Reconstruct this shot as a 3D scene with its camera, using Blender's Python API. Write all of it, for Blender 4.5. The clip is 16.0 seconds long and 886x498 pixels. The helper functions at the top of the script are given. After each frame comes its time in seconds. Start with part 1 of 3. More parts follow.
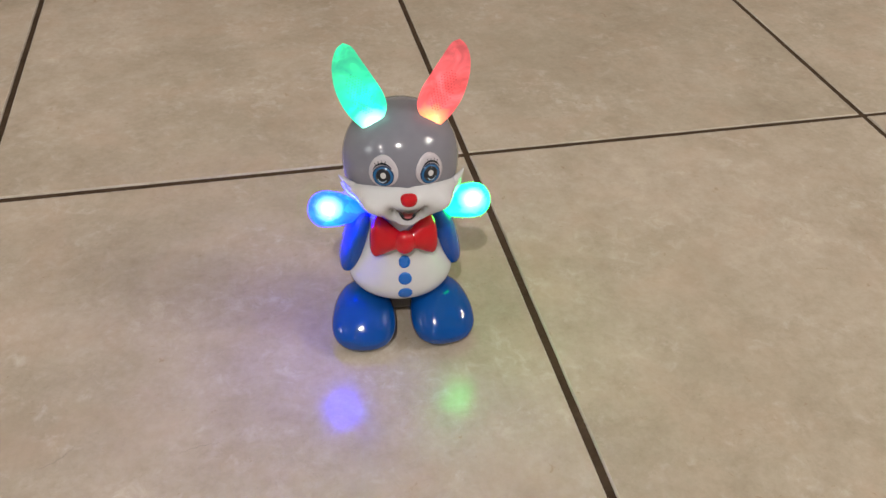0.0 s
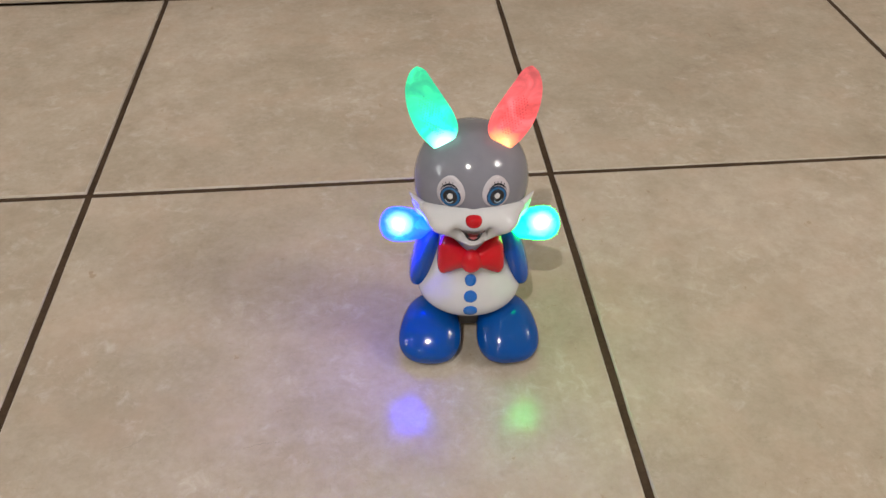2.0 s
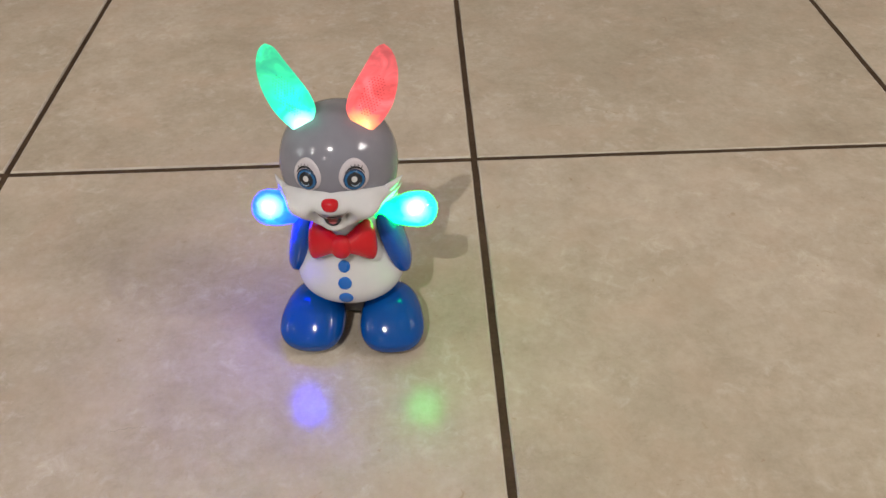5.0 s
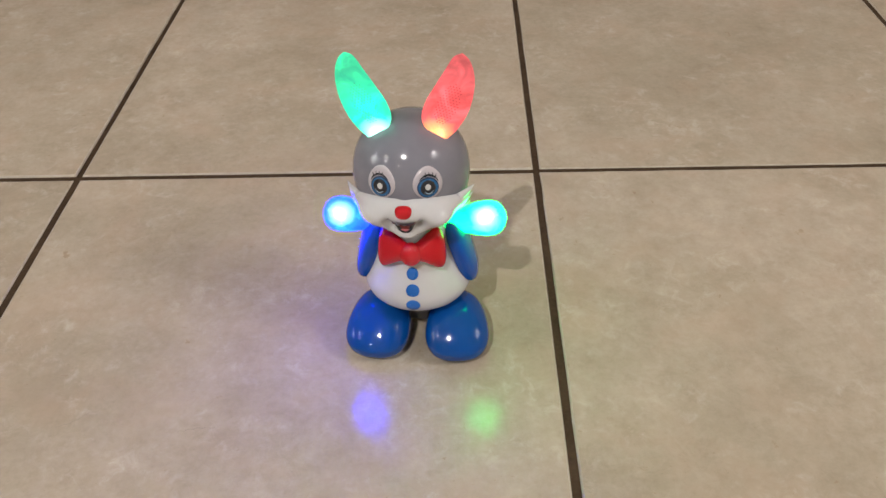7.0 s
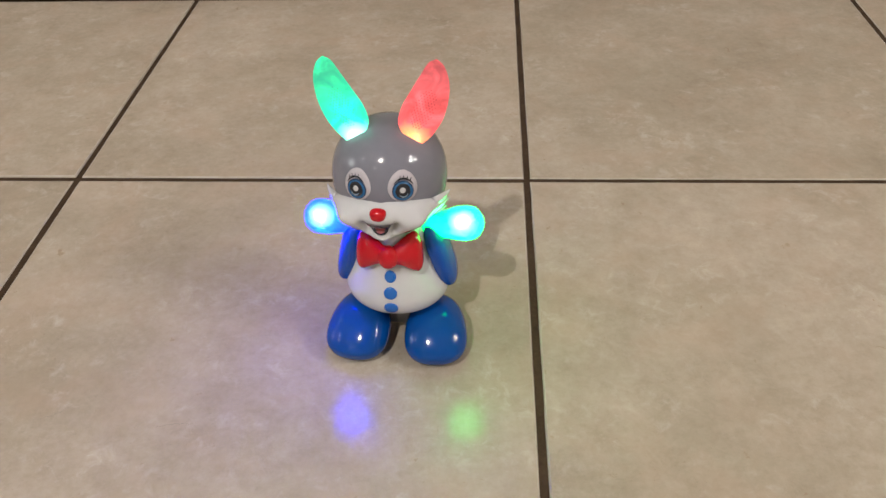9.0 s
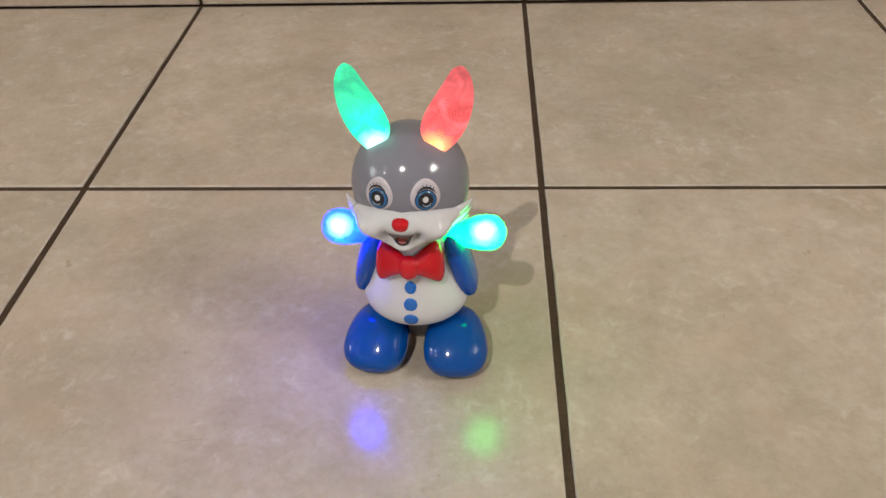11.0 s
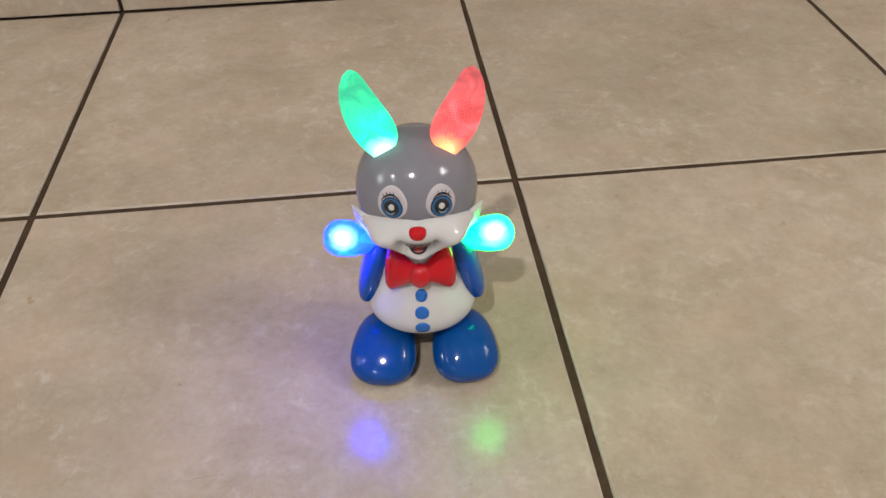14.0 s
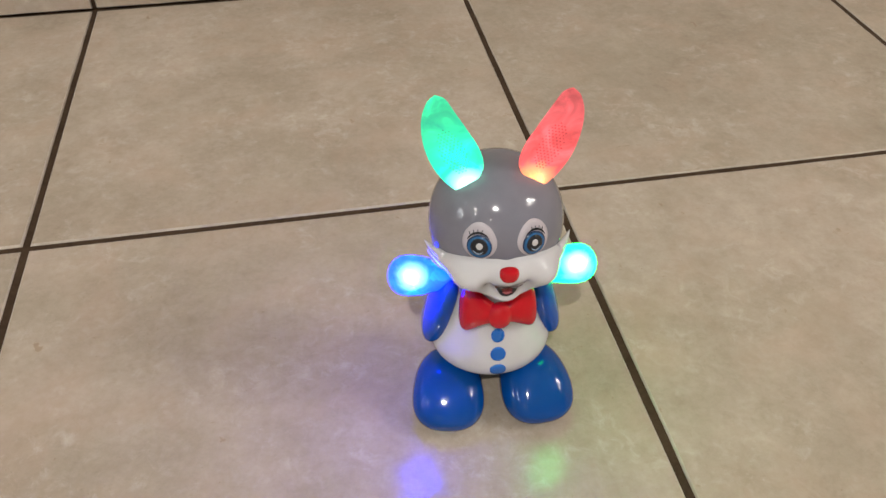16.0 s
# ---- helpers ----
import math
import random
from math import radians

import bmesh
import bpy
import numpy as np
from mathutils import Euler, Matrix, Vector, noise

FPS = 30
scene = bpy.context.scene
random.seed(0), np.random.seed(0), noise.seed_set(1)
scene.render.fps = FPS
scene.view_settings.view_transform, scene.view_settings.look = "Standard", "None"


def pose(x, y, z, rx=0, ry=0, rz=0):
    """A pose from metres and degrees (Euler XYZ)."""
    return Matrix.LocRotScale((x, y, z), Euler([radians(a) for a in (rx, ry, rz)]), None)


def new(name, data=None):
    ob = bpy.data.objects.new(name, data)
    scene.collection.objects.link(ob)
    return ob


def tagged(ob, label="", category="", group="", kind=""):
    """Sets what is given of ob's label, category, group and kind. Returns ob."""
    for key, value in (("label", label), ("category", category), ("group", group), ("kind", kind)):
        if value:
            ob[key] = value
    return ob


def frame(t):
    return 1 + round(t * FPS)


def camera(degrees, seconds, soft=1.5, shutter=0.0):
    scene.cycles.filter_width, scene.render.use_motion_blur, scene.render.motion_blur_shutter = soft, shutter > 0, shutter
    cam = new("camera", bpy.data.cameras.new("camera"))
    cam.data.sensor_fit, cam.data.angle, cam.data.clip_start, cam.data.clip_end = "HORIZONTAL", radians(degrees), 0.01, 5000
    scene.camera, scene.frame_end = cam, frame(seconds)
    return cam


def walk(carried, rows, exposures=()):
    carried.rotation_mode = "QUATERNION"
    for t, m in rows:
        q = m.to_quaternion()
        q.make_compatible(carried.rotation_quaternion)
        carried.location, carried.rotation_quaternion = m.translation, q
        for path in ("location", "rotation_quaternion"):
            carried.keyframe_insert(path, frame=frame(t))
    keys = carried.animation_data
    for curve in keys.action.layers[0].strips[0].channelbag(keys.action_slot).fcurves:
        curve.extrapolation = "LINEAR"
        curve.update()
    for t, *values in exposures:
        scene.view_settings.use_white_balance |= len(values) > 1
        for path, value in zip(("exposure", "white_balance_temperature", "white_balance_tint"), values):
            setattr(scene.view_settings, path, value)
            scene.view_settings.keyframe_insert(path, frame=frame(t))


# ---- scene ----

# ---------------------------------------------------------------- camera
cam = camera(56.06, 16.0)
# seconds, x, y, z, heading, tilt, roll
ROWS = [
    (0.0, 0.2595, -0.6627, 0.4702, -12.67, -40.93, -2.10),
    (0.5, 0.2564, -0.6681, 0.4808, -11.73, -41.17, -2.33),
    (1.0, 0.3036, -0.6628, 0.4807, -10.32, -40.77, -2.16),
    (1.5, 0.3178, -0.6715, 0.4829, -7.37, -40.78, -1.14),
    (2.0, 0.2884, -0.6661, 0.4843, -4.66, -40.82, 0.06),
    (2.5, 0.3164, -0.6699, 0.4879, -5.56, -41.43, 0.53),
    (3.0, 0.3247, -0.6630, 0.4856, -6.58, -41.50, 0.15),
    (3.2, 0.3320, -0.6662, 0.4858, -6.73, -41.52, 0.21),
    (5.3, 0.4031, -0.6564, 0.4694, -1.62, -41.66, 1.06),
    (5.5, 0.3781, -0.6500, 0.4711, -1.36, -42.03, 1.26),
    (6.0, 0.3624, -0.6559, 0.4687, -0.33, -41.39, 1.71),
    (6.5, 0.3774, -0.6542, 0.4682, 0.21, -41.06, 1.86),
    (7.0, 0.3806, -0.6631, 0.4694, 0.67, -40.61, 1.63),
    (7.5, 0.3720, -0.6598, 0.4768, 1.41, -40.55, 1.46),
    (8.0, 0.3900, -0.6654, 0.4754, 2.23, -40.86, 1.46),
    (8.2, 0.4136, -0.6730, 0.4733, 2.10, -40.44, 1.43),
    (10.3, 0.3908, -0.6674, 0.4625, 3.50, -39.21, 1.84),
    (10.5, 0.3875, -0.6649, 0.4617, 3.29, -39.19, 1.93),
    (11.0, 0.3922, -0.6618, 0.4625, 2.11, -39.17, 1.60),
    (11.5, 0.3793, -0.6689, 0.4640, 1.72, -38.99, 1.42),
    (12.0, 0.3348, -0.6586, 0.4646, 1.14, -38.85, 1.53),
    (12.5, 0.2932, -0.6254, 0.4535, -1.09, -39.49, 1.55),
    (13.0, 0.3081, -0.6282, 0.4590, -3.33, -40.75, 1.50),
    (13.5, 0.3191, -0.6377, 0.4637, -5.01, -40.41, 1.51),
    (14.0, 0.3224, -0.6411, 0.4638, -6.00, -40.21, 1.12),
    (14.5, 0.3172, -0.6323, 0.4646, -6.13, -40.59, 0.95),
    (15.0, 0.3034, -0.6305, 0.4681, -6.49, -40.88, 0.85),
    (15.5, 0.2774, -0.6028, 0.4615, -7.67, -40.90, 0.34),
    (16.0, 0.2488, -0.5667, 0.4571, -10.21, -41.74, 0.01),
]
walk(cam, [(r[0], pose(r[1], r[2], r[3], 90 + r[5], r[6], r[4])) for r in ROWS])

# ---------------------------------------------------------------- world and lamps
TILE = 0.45            # spacing of the floor tiles
JOINT = 0.0058         # width of the dark joints
WALL_Y = 0.4414        # face of the tiled skirting behind the toy
TOY = (0.345, -0.205)  # where the toy stands
CEIL = 2.45

world = bpy.data.worlds.new("room_air")
scene.world = world
world.use_nodes = True
world.node_tree.nodes["Background"].inputs["Color"].default_value = (1.0, 0.93, 0.85, 1)
world.node_tree.nodes["Background"].inputs["Strength"].default_value = 0.05

# round ceiling lamps: place, radius of the glass, watts
LAMPS = [
    ((TOY[0] - 0.52, TOY[1] - 1.75), 0.023, 60.0),
    ((TOY[0] + 2.50, TOY[1] - 0.95), 0.034, 30.5),
    ((TOY[0] + 2.85, TOY[1] - 1.45), 0.034, 30.5),
    ((TOY[0] + 3.35, TOY[1] - 1.00), 0.034, 30.5),
    ((TOY[0] - 2.55, TOY[1] - 1.40), 0.034, 11.0),
    ((TOY[0] - 3.00, TOY[1] - 2.10), 0.034, 11.0),
    ((TOY[0] - 1.60, TOY[1] - 3.40), 0.034, 8.0),
]
LAMP_COLOUR = (1.0, 0.955, 0.90)
scene.view_settings.exposure = 0.03


# ---------------------------------------------------------------- materials
def material(name):
    m = bpy.data.materials.new(name)
    m.use_nodes = True
    nt = m.node_tree
    return m, nt, nt.nodes["Principled BSDF"]


def node(nt, kind, **values):
    n = nt.nodes.new(kind)
    for key, value in values.items():
        n.inputs[key].default_value = value
    return n


def ramp(nt, source, stops):
    n = nt.nodes.new("ShaderNodeValToRGB")
    while len(n.color_ramp.elements) < len(stops):
        n.color_ramp.elements.new(0.5)
    for e, (p, c) in zip(n.color_ramp.elements, stops):
        e.position, e.color = p, (*c, 1) if len(c) == 3 else c
    nt.links.new(source, n.inputs[0])
    return n


def blend(nt, kind, fac, a, b):
    n = nt.nodes.new("ShaderNodeMix")
    n.data_type, n.blend_type = "RGBA", kind
    for socket, value in ((n.inputs[0], fac), (n.inputs[6], a), (n.inputs[7], b)):
        if isinstance(value, (int, float)):
            socket.default_value = value
        elif isinstance(value, tuple):
            socket.default_value = (*value, 1)
        else:
            nt.links.new(value, socket)
    return n.outputs[2]


def tile_material():
    """Glazed beige stoneware: soft clouds, fine mottling, pale flecks and a few dark specks; each tile its own pattern."""
    m, nt, bsdf = material("beige_stoneware")
    L = nt.links
    coord = nt.nodes.new("ShaderNodeTexCoord")
    info = nt.nodes.new("ShaderNodeObjectInfo")
    shift = nt.nodes.new("ShaderNodeVectorMath")
    shift.operation = "MULTIPLY_ADD"
    L.new(info.outputs["Random"], shift.inputs[0])
    shift.inputs[1].default_value = (37.0, 53.0, 11.0)
    L.new(coord.outputs["Object"], shift.inputs[2])
    v = shift.outputs[0]

    def noisy(scale, detail, rough, distort=0.0):
        n = node(nt, "ShaderNodeTexNoise", Scale=scale, Detail=detail, Roughness=rough, Distortion=distort)
        L.new(v, n.inputs["Vector"])
        return n.outputs["Fac"]

    clouds = ramp(nt, noisy(6.0, 3, 0.5, 0.2), [(0.30, (0.325, 0.276, 0.218)), (0.5, (0.372, 0.319, 0.258)), (0.70, (0.414, 0.357, 0.296))])
    mottle = ramp(nt, noisy(30.0, 8, 0.70, 0.25), [(0.28, (0.84, 0.825, 0.80)), (0.52, (1.0, 1.0, 1.0)), (0.72, (1.13, 1.13, 1.14))])
    c = blend(nt, "MULTIPLY", 0.85, clouds.outputs[0], mottle.outputs[0])

    grain = ramp(nt, noisy(150.0, 6, 0.72, 0.2), [(0.30, (0.90, 0.895, 0.885)), (0.52, (1.0, 1.0, 1.0)), (0.72, (1.08, 1.08, 1.09))])
    c = blend(nt, "MULTIPLY", 0.9, c, grain.outputs[0])

    def lay(c, fac, amount, colour):
        k = node(nt, "ShaderNodeMath")
        k.operation, k.inputs[1].default_value = "MULTIPLY", amount
        L.new(fac, k.inputs[0])
        return blend(nt, "MIX", k.outputs[0], c, colour)

    pink = ramp(nt, noisy(16.0, 4, 0.55, 0.4), [(0.48, (0, 0, 0)), (0.70, (1, 1, 1))])
    c = lay(c, pink.outputs[0], 0.34, (0.428, 0.318, 0.245))
    olive = ramp(nt, noisy(11.0, 4, 0.6, 0.5), [(0.45, (0, 0, 0)), (0.85, (1, 1, 1))])
    c = lay(c, olive.outputs[0], 0.22, (0.310, 0.285, 0.215))
    # pale drifts, broken up by finer noise
    drift = ramp(nt, noisy(17.0, 5, 0.6, 0.9), [(0.44, (0, 0, 0)), (0.62, (1, 1, 1))])
    fleck = ramp(nt, noisy(70.0, 6, 0.72, 0.5), [(0.50, (0, 0, 0)), (0.68, (1, 1, 1))])
    both = node(nt, "ShaderNodeMath")
    both.operation = "MULTIPLY"
    L.new(fleck.outputs[0], both.inputs[0])
    L.new(drift.outputs[0], both.inputs[1])
    c = lay(c, both.outputs[0], 0.36, (0.60, 0.56, 0.51))
    # short pale veins where the drifts are
    vein = ramp(nt, noisy(42.0, 6, 0.72, 0.7), [(0.42, (0, 0, 0)), (0.50, (1, 1, 1)), (0.58, (0, 0, 0))])
    patch = ramp(nt, noisy(13.0, 3, 0.6, 0.3), [(0.42, (0, 0, 0)), (0.62, (1, 1, 1))])
    lines = node(nt, "ShaderNodeMath")
    lines.operation = "MULTIPLY"
    L.new(vein.outputs[0], lines.inputs[0])
    L.new(patch.outputs[0], lines.inputs[1])
    c = lay(c, lines.outputs[0], 0.08, (0.58, 0.53, 0.47))
    # dark specks
    speck = ramp(nt, noisy(330.0, 2, 0.5), [(0.73, (0, 0, 0)), (0.77, (1, 1, 1))])
    c = lay(c, speck.outputs[0], 0.2, (0.20, 0.15, 0.10))
    # short rusty nicks, few and far between
    nick = ramp(nt, noisy(95.0, 4, 0.6, 0.8), [(0.685, (0, 0, 0)), (0.735, (1, 1, 1))])
    c = lay(c, nick.outputs[0], 0.55, (0.27, 0.19, 0.125))
    # every tile a shade lighter or darker
    tone = ramp(nt, info.outputs["Random"], [(0.0, (0.95, 0.95, 0.94)), (1.0, (1.04, 1.03, 1.03))])
    c = blend(nt, "MULTIPLY", 1.0, c, tone.outputs[0])
    L.new(c, bsdf.inputs["Base Color"])
    gloss = ramp(nt, noisy(30.0, 4, 0.6), [(0.3, (0.14, 0.14, 0.14)), (0.7, (0.23, 0.23, 0.23))])
    L.new(gloss.outputs[0], bsdf.inputs["Roughness"])
    bump = node(nt, "ShaderNodeBump", Strength=0.12, Distance=0.0012)
    L.new(noisy(60.0, 5, 0.6), bump.inputs["Height"])
    L.new(bump.outputs[0], bsdf.inputs["Normal"])
    bsdf.inputs["Specular IOR Level"].default_value = 0.42
    return m


def grain_material(name, a, b, scale, roughness, bump=0.0):
    m, nt, bsdf = material(name)
    coord = nt.nodes.new("ShaderNodeTexCoord")
    n = node(nt, "ShaderNodeTexNoise", Scale=scale, Detail=6, Roughness=0.6)
    nt.links.new(coord.outputs["Object"], n.inputs["Vector"])
    n2 = node(nt, "ShaderNodeTexNoise", Scale=scale * 0.12, Detail=3, Roughness=0.5)
    nt.links.new(coord.outputs["Object"], n2.inputs["Vector"])
    s = node(nt, "ShaderNodeMath")
    s.operation = "MULTIPLY_ADD"
    nt.links.new(n.outputs["Fac"], s.inputs[0])
    s.inputs[1].default_value = 0.5
    half = node(nt, "ShaderNodeMath")
    half.operation, half.inputs[1].default_value = "MULTIPLY", 0.5
    nt.links.new(n2.outputs["Fac"], half.inputs[0])
    nt.links.new(half.outputs[0], s.inputs[2])
    c = ramp(nt, s.outputs[0], [(0.35, a), (0.65, b)])
    nt.links.new(c.outputs[0], bsdf.inputs["Base Color"])
    bsdf.inputs["Roughness"].default_value = roughness
    if bump:
        bp = node(nt, "ShaderNodeBump", Strength=0.5, Distance=bump)
        nt.links.new(n.outputs["Fac"], bp.inputs["Height"])
        nt.links.new(bp.outputs[0], bsdf.inputs["Normal"])
    return m


def plastic(name, colour, roughness=0.16, spread=0.06, gloss=0.5):
    """Moulded or sprayed plastic: faint unevenness of colour and gloss, a slightly wavy surface."""
    m, nt, bsdf = material(name)
    coord = nt.nodes.new("ShaderNodeTexCoord")
    n = node(nt, "ShaderNodeTexNoise", Scale=55.0, Detail=4, Roughness=0.6)
    nt.links.new(coord.outputs["Object"], n.inputs["Vector"])
    lo = tuple(v * (1 - spread) for v in colour)
    hi = tuple(min(1, v * (1 + spread)) for v in colour)
    c = ramp(nt, n.outputs["Fac"], [(0.3, lo), (0.7, hi)])
    nt.links.new(c.outputs[0], bsdf.inputs["Base Color"])
    g = ramp(nt, n.outputs["Fac"], [(0.3, (roughness * 0.8,) * 3), (0.7, (roughness * 1.3,) * 3)])
    nt.links.new(g.outputs[0], bsdf.inputs["Roughness"])
    bp = node(nt, "ShaderNodeBump", Strength=0.06, Distance=0.0006)
    nt.links.new(n.outputs["Fac"], bp.inputs["Height"])
    nt.links.new(bp.outputs[0], bsdf.inputs["Normal"])
    bsdf.inputs["Specular IOR Level"].default_value = gloss
    return m


def lit_plastic(name, body, rim, hot, led, reach, strength, hot_strength, facets=0.0, fade=0.5):
    """Clear tinted plastic with a diode inside at led (local metres): hottest beside the diode, weaker towards the far rim."""
    m, nt, bsdf = material(name)
    L = nt.links
    coord = nt.nodes.new("ShaderNodeTexCoord")
    d = node(nt, "ShaderNodeVectorMath")
    d.operation = "DISTANCE"
    L.new(coord.outputs["Object"], d.inputs[0])
    d.inputs[1].default_value = led
    n = node(nt, "ShaderNodeTexNoise", Scale=58.0, Detail=4, Roughness=0.55, Distortion=1.0)
    L.new(coord.outputs["Object"], n.inputs["Vector"])

    def sum2(op, a, b, c=None):
        q = node(nt, "ShaderNodeMath")
        q.operation = op
        for i, value in enumerate((a, b, c)):
            if isinstance(value, (int, float)):
                q.inputs[i].default_value = value
            elif value is not None:
                L.new(value, q.inputs[i])
        return q.outputs[0]

    wob = sum2("MULTIPLY_ADD", n.outputs["Fac"], 1.5, 0.25)
    t = sum2("DIVIDE", sum2("MULTIPLY", d.outputs["Value"], wob), reach)
    col = ramp(nt, t, [(0.0, hot), (0.06, hot), (0.32, body), (0.62, body), (1.0, rim)])
    k = strength / hot_strength
    power = ramp(nt, t, [(0.0, (1, 1, 1)), (0.12, (k + 0.5 * (1 - k),) * 3), (0.34, (k,) * 3), (1.0, (fade * k,) * 3)])
    # cloudy moulding: brighter and duller streaks inside the plastic
    streak = ramp(nt, n.outputs["Fac"], [(0.34, (0.52,) * 3), (0.50, (0.95,) * 3), (0.66, (1.75,) * 3)])
    glow = sum2("MULTIPLY", sum2("MULTIPLY", power.outputs[0], streak.outputs[0]), hot_strength)
    if facets:
        cell = node(nt, "ShaderNodeTexVoronoi", Scale=facets, Randomness=1.0)
        warp = node(nt, "ShaderNodeVectorMath")
        warp.operation, warp.inputs[1].default_value = "MULTIPLY_ADD", (0.009, 0.009, 0.009)
        L.new(n.outputs["Color"], warp.inputs[0])
        L.new(coord.outputs["Object"], warp.inputs[2])
        L.new(warp.outputs[0], cell.inputs["Vector"])
        shade = ramp(nt, cell.outputs["Color"], [(0.15, (0.66,) * 3), (0.5, (1.0,) * 3), (0.85, (1.45,) * 3)])
        glow = sum2("MULTIPLY", glow, shade.outputs[0])
        bump = node(nt, "ShaderNodeBump", Strength=0.35, Distance=0.0010)
        L.new(cell.outputs["Distance"], bump.inputs["Height"])
        L.new(bump.outputs[0], bsdf.inputs["Normal"])
    L.new(col.outputs[0], bsdf.inputs["Emission Color"])
    L.new(glow, bsdf.inputs["Emission Strength"])
    bsdf.inputs["Base Color"].default_value = (*[0.04 + 0.30 * v for v in body], 1)
    bsdf.inputs["Roughness"].default_value = 0.10
    return m


M_TILE = tile_material()
M_GROUT = grain_material("brown_grout", (0.032, 0.020, 0.012), (0.068, 0.044, 0.027), 260, 0.9, 0.0006)
M_GROUT.node_tree.nodes["Principled BSDF"].inputs["Specular IOR Level"].default_value = 0.15
M_STAIN = grain_material("brown_stain", (0.20, 0.16, 0.125), (0.33, 0.275, 0.215), 300, 0.5)
# bare clay edges, with the light their bevels catch put into the colour
M_ARRIS = grain_material("pale_worn_lit_tile_edge", (0.31, 0.265, 0.215), (0.46, 0.41, 0.35), 90, 0.4)
M_WALL = grain_material("cream_wall_paint", (0.40, 0.35, 0.28), (0.46, 0.405, 0.33), 40, 0.65, 0.0004)
M_CEIL = grain_material("white_ceiling_paint", (0.76, 0.74, 0.70), (0.82, 0.80, 0.77), 30, 0.8, 0.0004)
M_RIM = grain_material("white_enamel", (0.70, 0.70, 0.68), (0.80, 0.80, 0.78), 60, 0.35)
M_GREY = plastic("grey_plastic", (0.160, 0.162, 0.197), 0.105)
M_DARK = plastic("dark_grey_plastic", (0.075, 0.068, 0.060), 0.40)
M_WHITE = plastic("white_plastic", (0.475, 0.476, 0.498), 0.125, 0.03)
M_BLUE = plastic("blue_plastic", (0.003, 0.060, 0.34), 0.09, 0.06, 0.38)
M_SHOE = plastic("blue_shoe_plastic", (0.001, 0.047, 0.228), 0.085, 0.06, 0.36)
M_DOT = plastic("blue_paint", (0.010, 0.105, 0.40), 0.25)
M_RED = plastic("red_plastic", (0.42, 0.004, 0.011), 0.11)
M_BLACK = plastic("black_paint", (0.012, 0.014, 0.020), 0.18)
M_IRIS = plastic("blue_iris_paint", (0.014, 0.095, 0.24), 0.15)
M_NAVY = plastic("navy_paint", (0.010, 0.030, 0.075), 0.16)
M_MOUTH = plastic("dark_red_paint", (0.13, 0.012, 0.014), 0.25)
M_EYE = plastic("eye_white_paint", (0.41, 0.385, 0.425), 0.18, 0.03)
M_GLEAM = plastic("pale_blue_paint", (0.25, 0.36, 0.48), 0.2, 0.03)
M_TONGUE = plastic("pink_paint", (0.32, 0.08, 0.09), 0.25)
M_LIP = plastic("grey_crease_paint", (0.30, 0.28, 0.29), 0.25)

M_GLASS, nt, bsdf = material("lamp_glass")
bsdf.inputs["Emission Color"].default_value = (*LAMP_COLOUR, 1)
bsdf.inputs["Emission Strength"].default_value = 4.0
bsdf.inputs["Base Color"].default_value = (0.8, 0.8, 0.8, 1)


M_SKY, nt, bsdf = material("pale_sky")
bsdf.inputs["Emission Color"].default_value = (0.93, 0.97, 1.0, 1)
bsdf.inputs["Emission Strength"].default_value = 7.0

M_PANE, nt, bsdf = material("window_glass")
bsdf.inputs["Transmission Weight"].default_value = 1.0
bsdf.inputs["Roughness"].default_value = 0.0
bsdf.inputs["IOR"].default_value = 1.45
bsdf.inputs["Base Color"].default_value = (0.96, 0.98, 0.97, 1)


# ---------------------------------------------------------------- building helpers
def mesh_of(name, bm, mat, smooth=True):
    bmesh.ops.recalc_face_normals(bm, faces=bm.faces)
    me = bpy.data.meshes.new(name)
    bm.to_mesh(me)
    bm.free()
    for p in me.polygons:
        p.use_smooth = smooth
    me.materials.append(mat)
    return me


def part(name, bm, mat, parent, label="", smooth=True):
    """One bmesh as one mesh object under a thing or under a part."""
    ob = new(name, mesh_of(name, bm, mat, smooth))
    ob.parent = parent
    return tagged(ob, label) if label else ob


def box(bm, x0, x1, y0, y1, z0, z1, bevel=0.0):
    r = bmesh.ops.create_cube(bm, size=1.0)
    bmesh.ops.transform(bm, verts=r["verts"], matrix=Matrix.LocRotScale(((x0 + x1) / 2, (y0 + y1) / 2, (z0 + z1) / 2), None, (x1 - x0, y1 - y0, z1 - z0)))
    if bevel:
        bmesh.ops.bevel(bm, geom=bm.edges[:], offset=bevel, segments=2, affect="EDGES", profile=0.6)
    return bm


def rings(loops, close_start=True, close_end=True, wrap=True):
    """A skin over loops of points; ends are closed by a fan."""
    bm = bmesh.new()
    rows = [[bm.verts.new(p) for p in loop] for loop in loops]
    n = len(rows[0])
    for a, b in zip(rows, rows[1:]):
        for i in range(n if wrap else n - 1):
            j = (i + 1) % n
            bm.faces.new((a[i], a[j], b[j], b[i]))
    for row, want in ((rows[0], close_start), (rows[-1], close_end)):
        if want:
            mid = bm.verts.new(sum((v.co for v in row), Vector()) / n)
            for i in range(n if wrap else n - 1):
                bm.faces.new((row[i], row[(i + 1) % n], mid))
    return bm


# ---------------------------------------------------------------- room
X0, X1, Y0 = -4.05, 4.95, -4.0

floor = tagged(new("floor", mesh_of("floor", box(bmesh.new(), X0, X1, Y0, WALL_Y + 0.02, -0.06, -0.0016), M_GROUT, False)),
               "beige stoneware tile floor with dark brown joints", "floor", kind="structure")


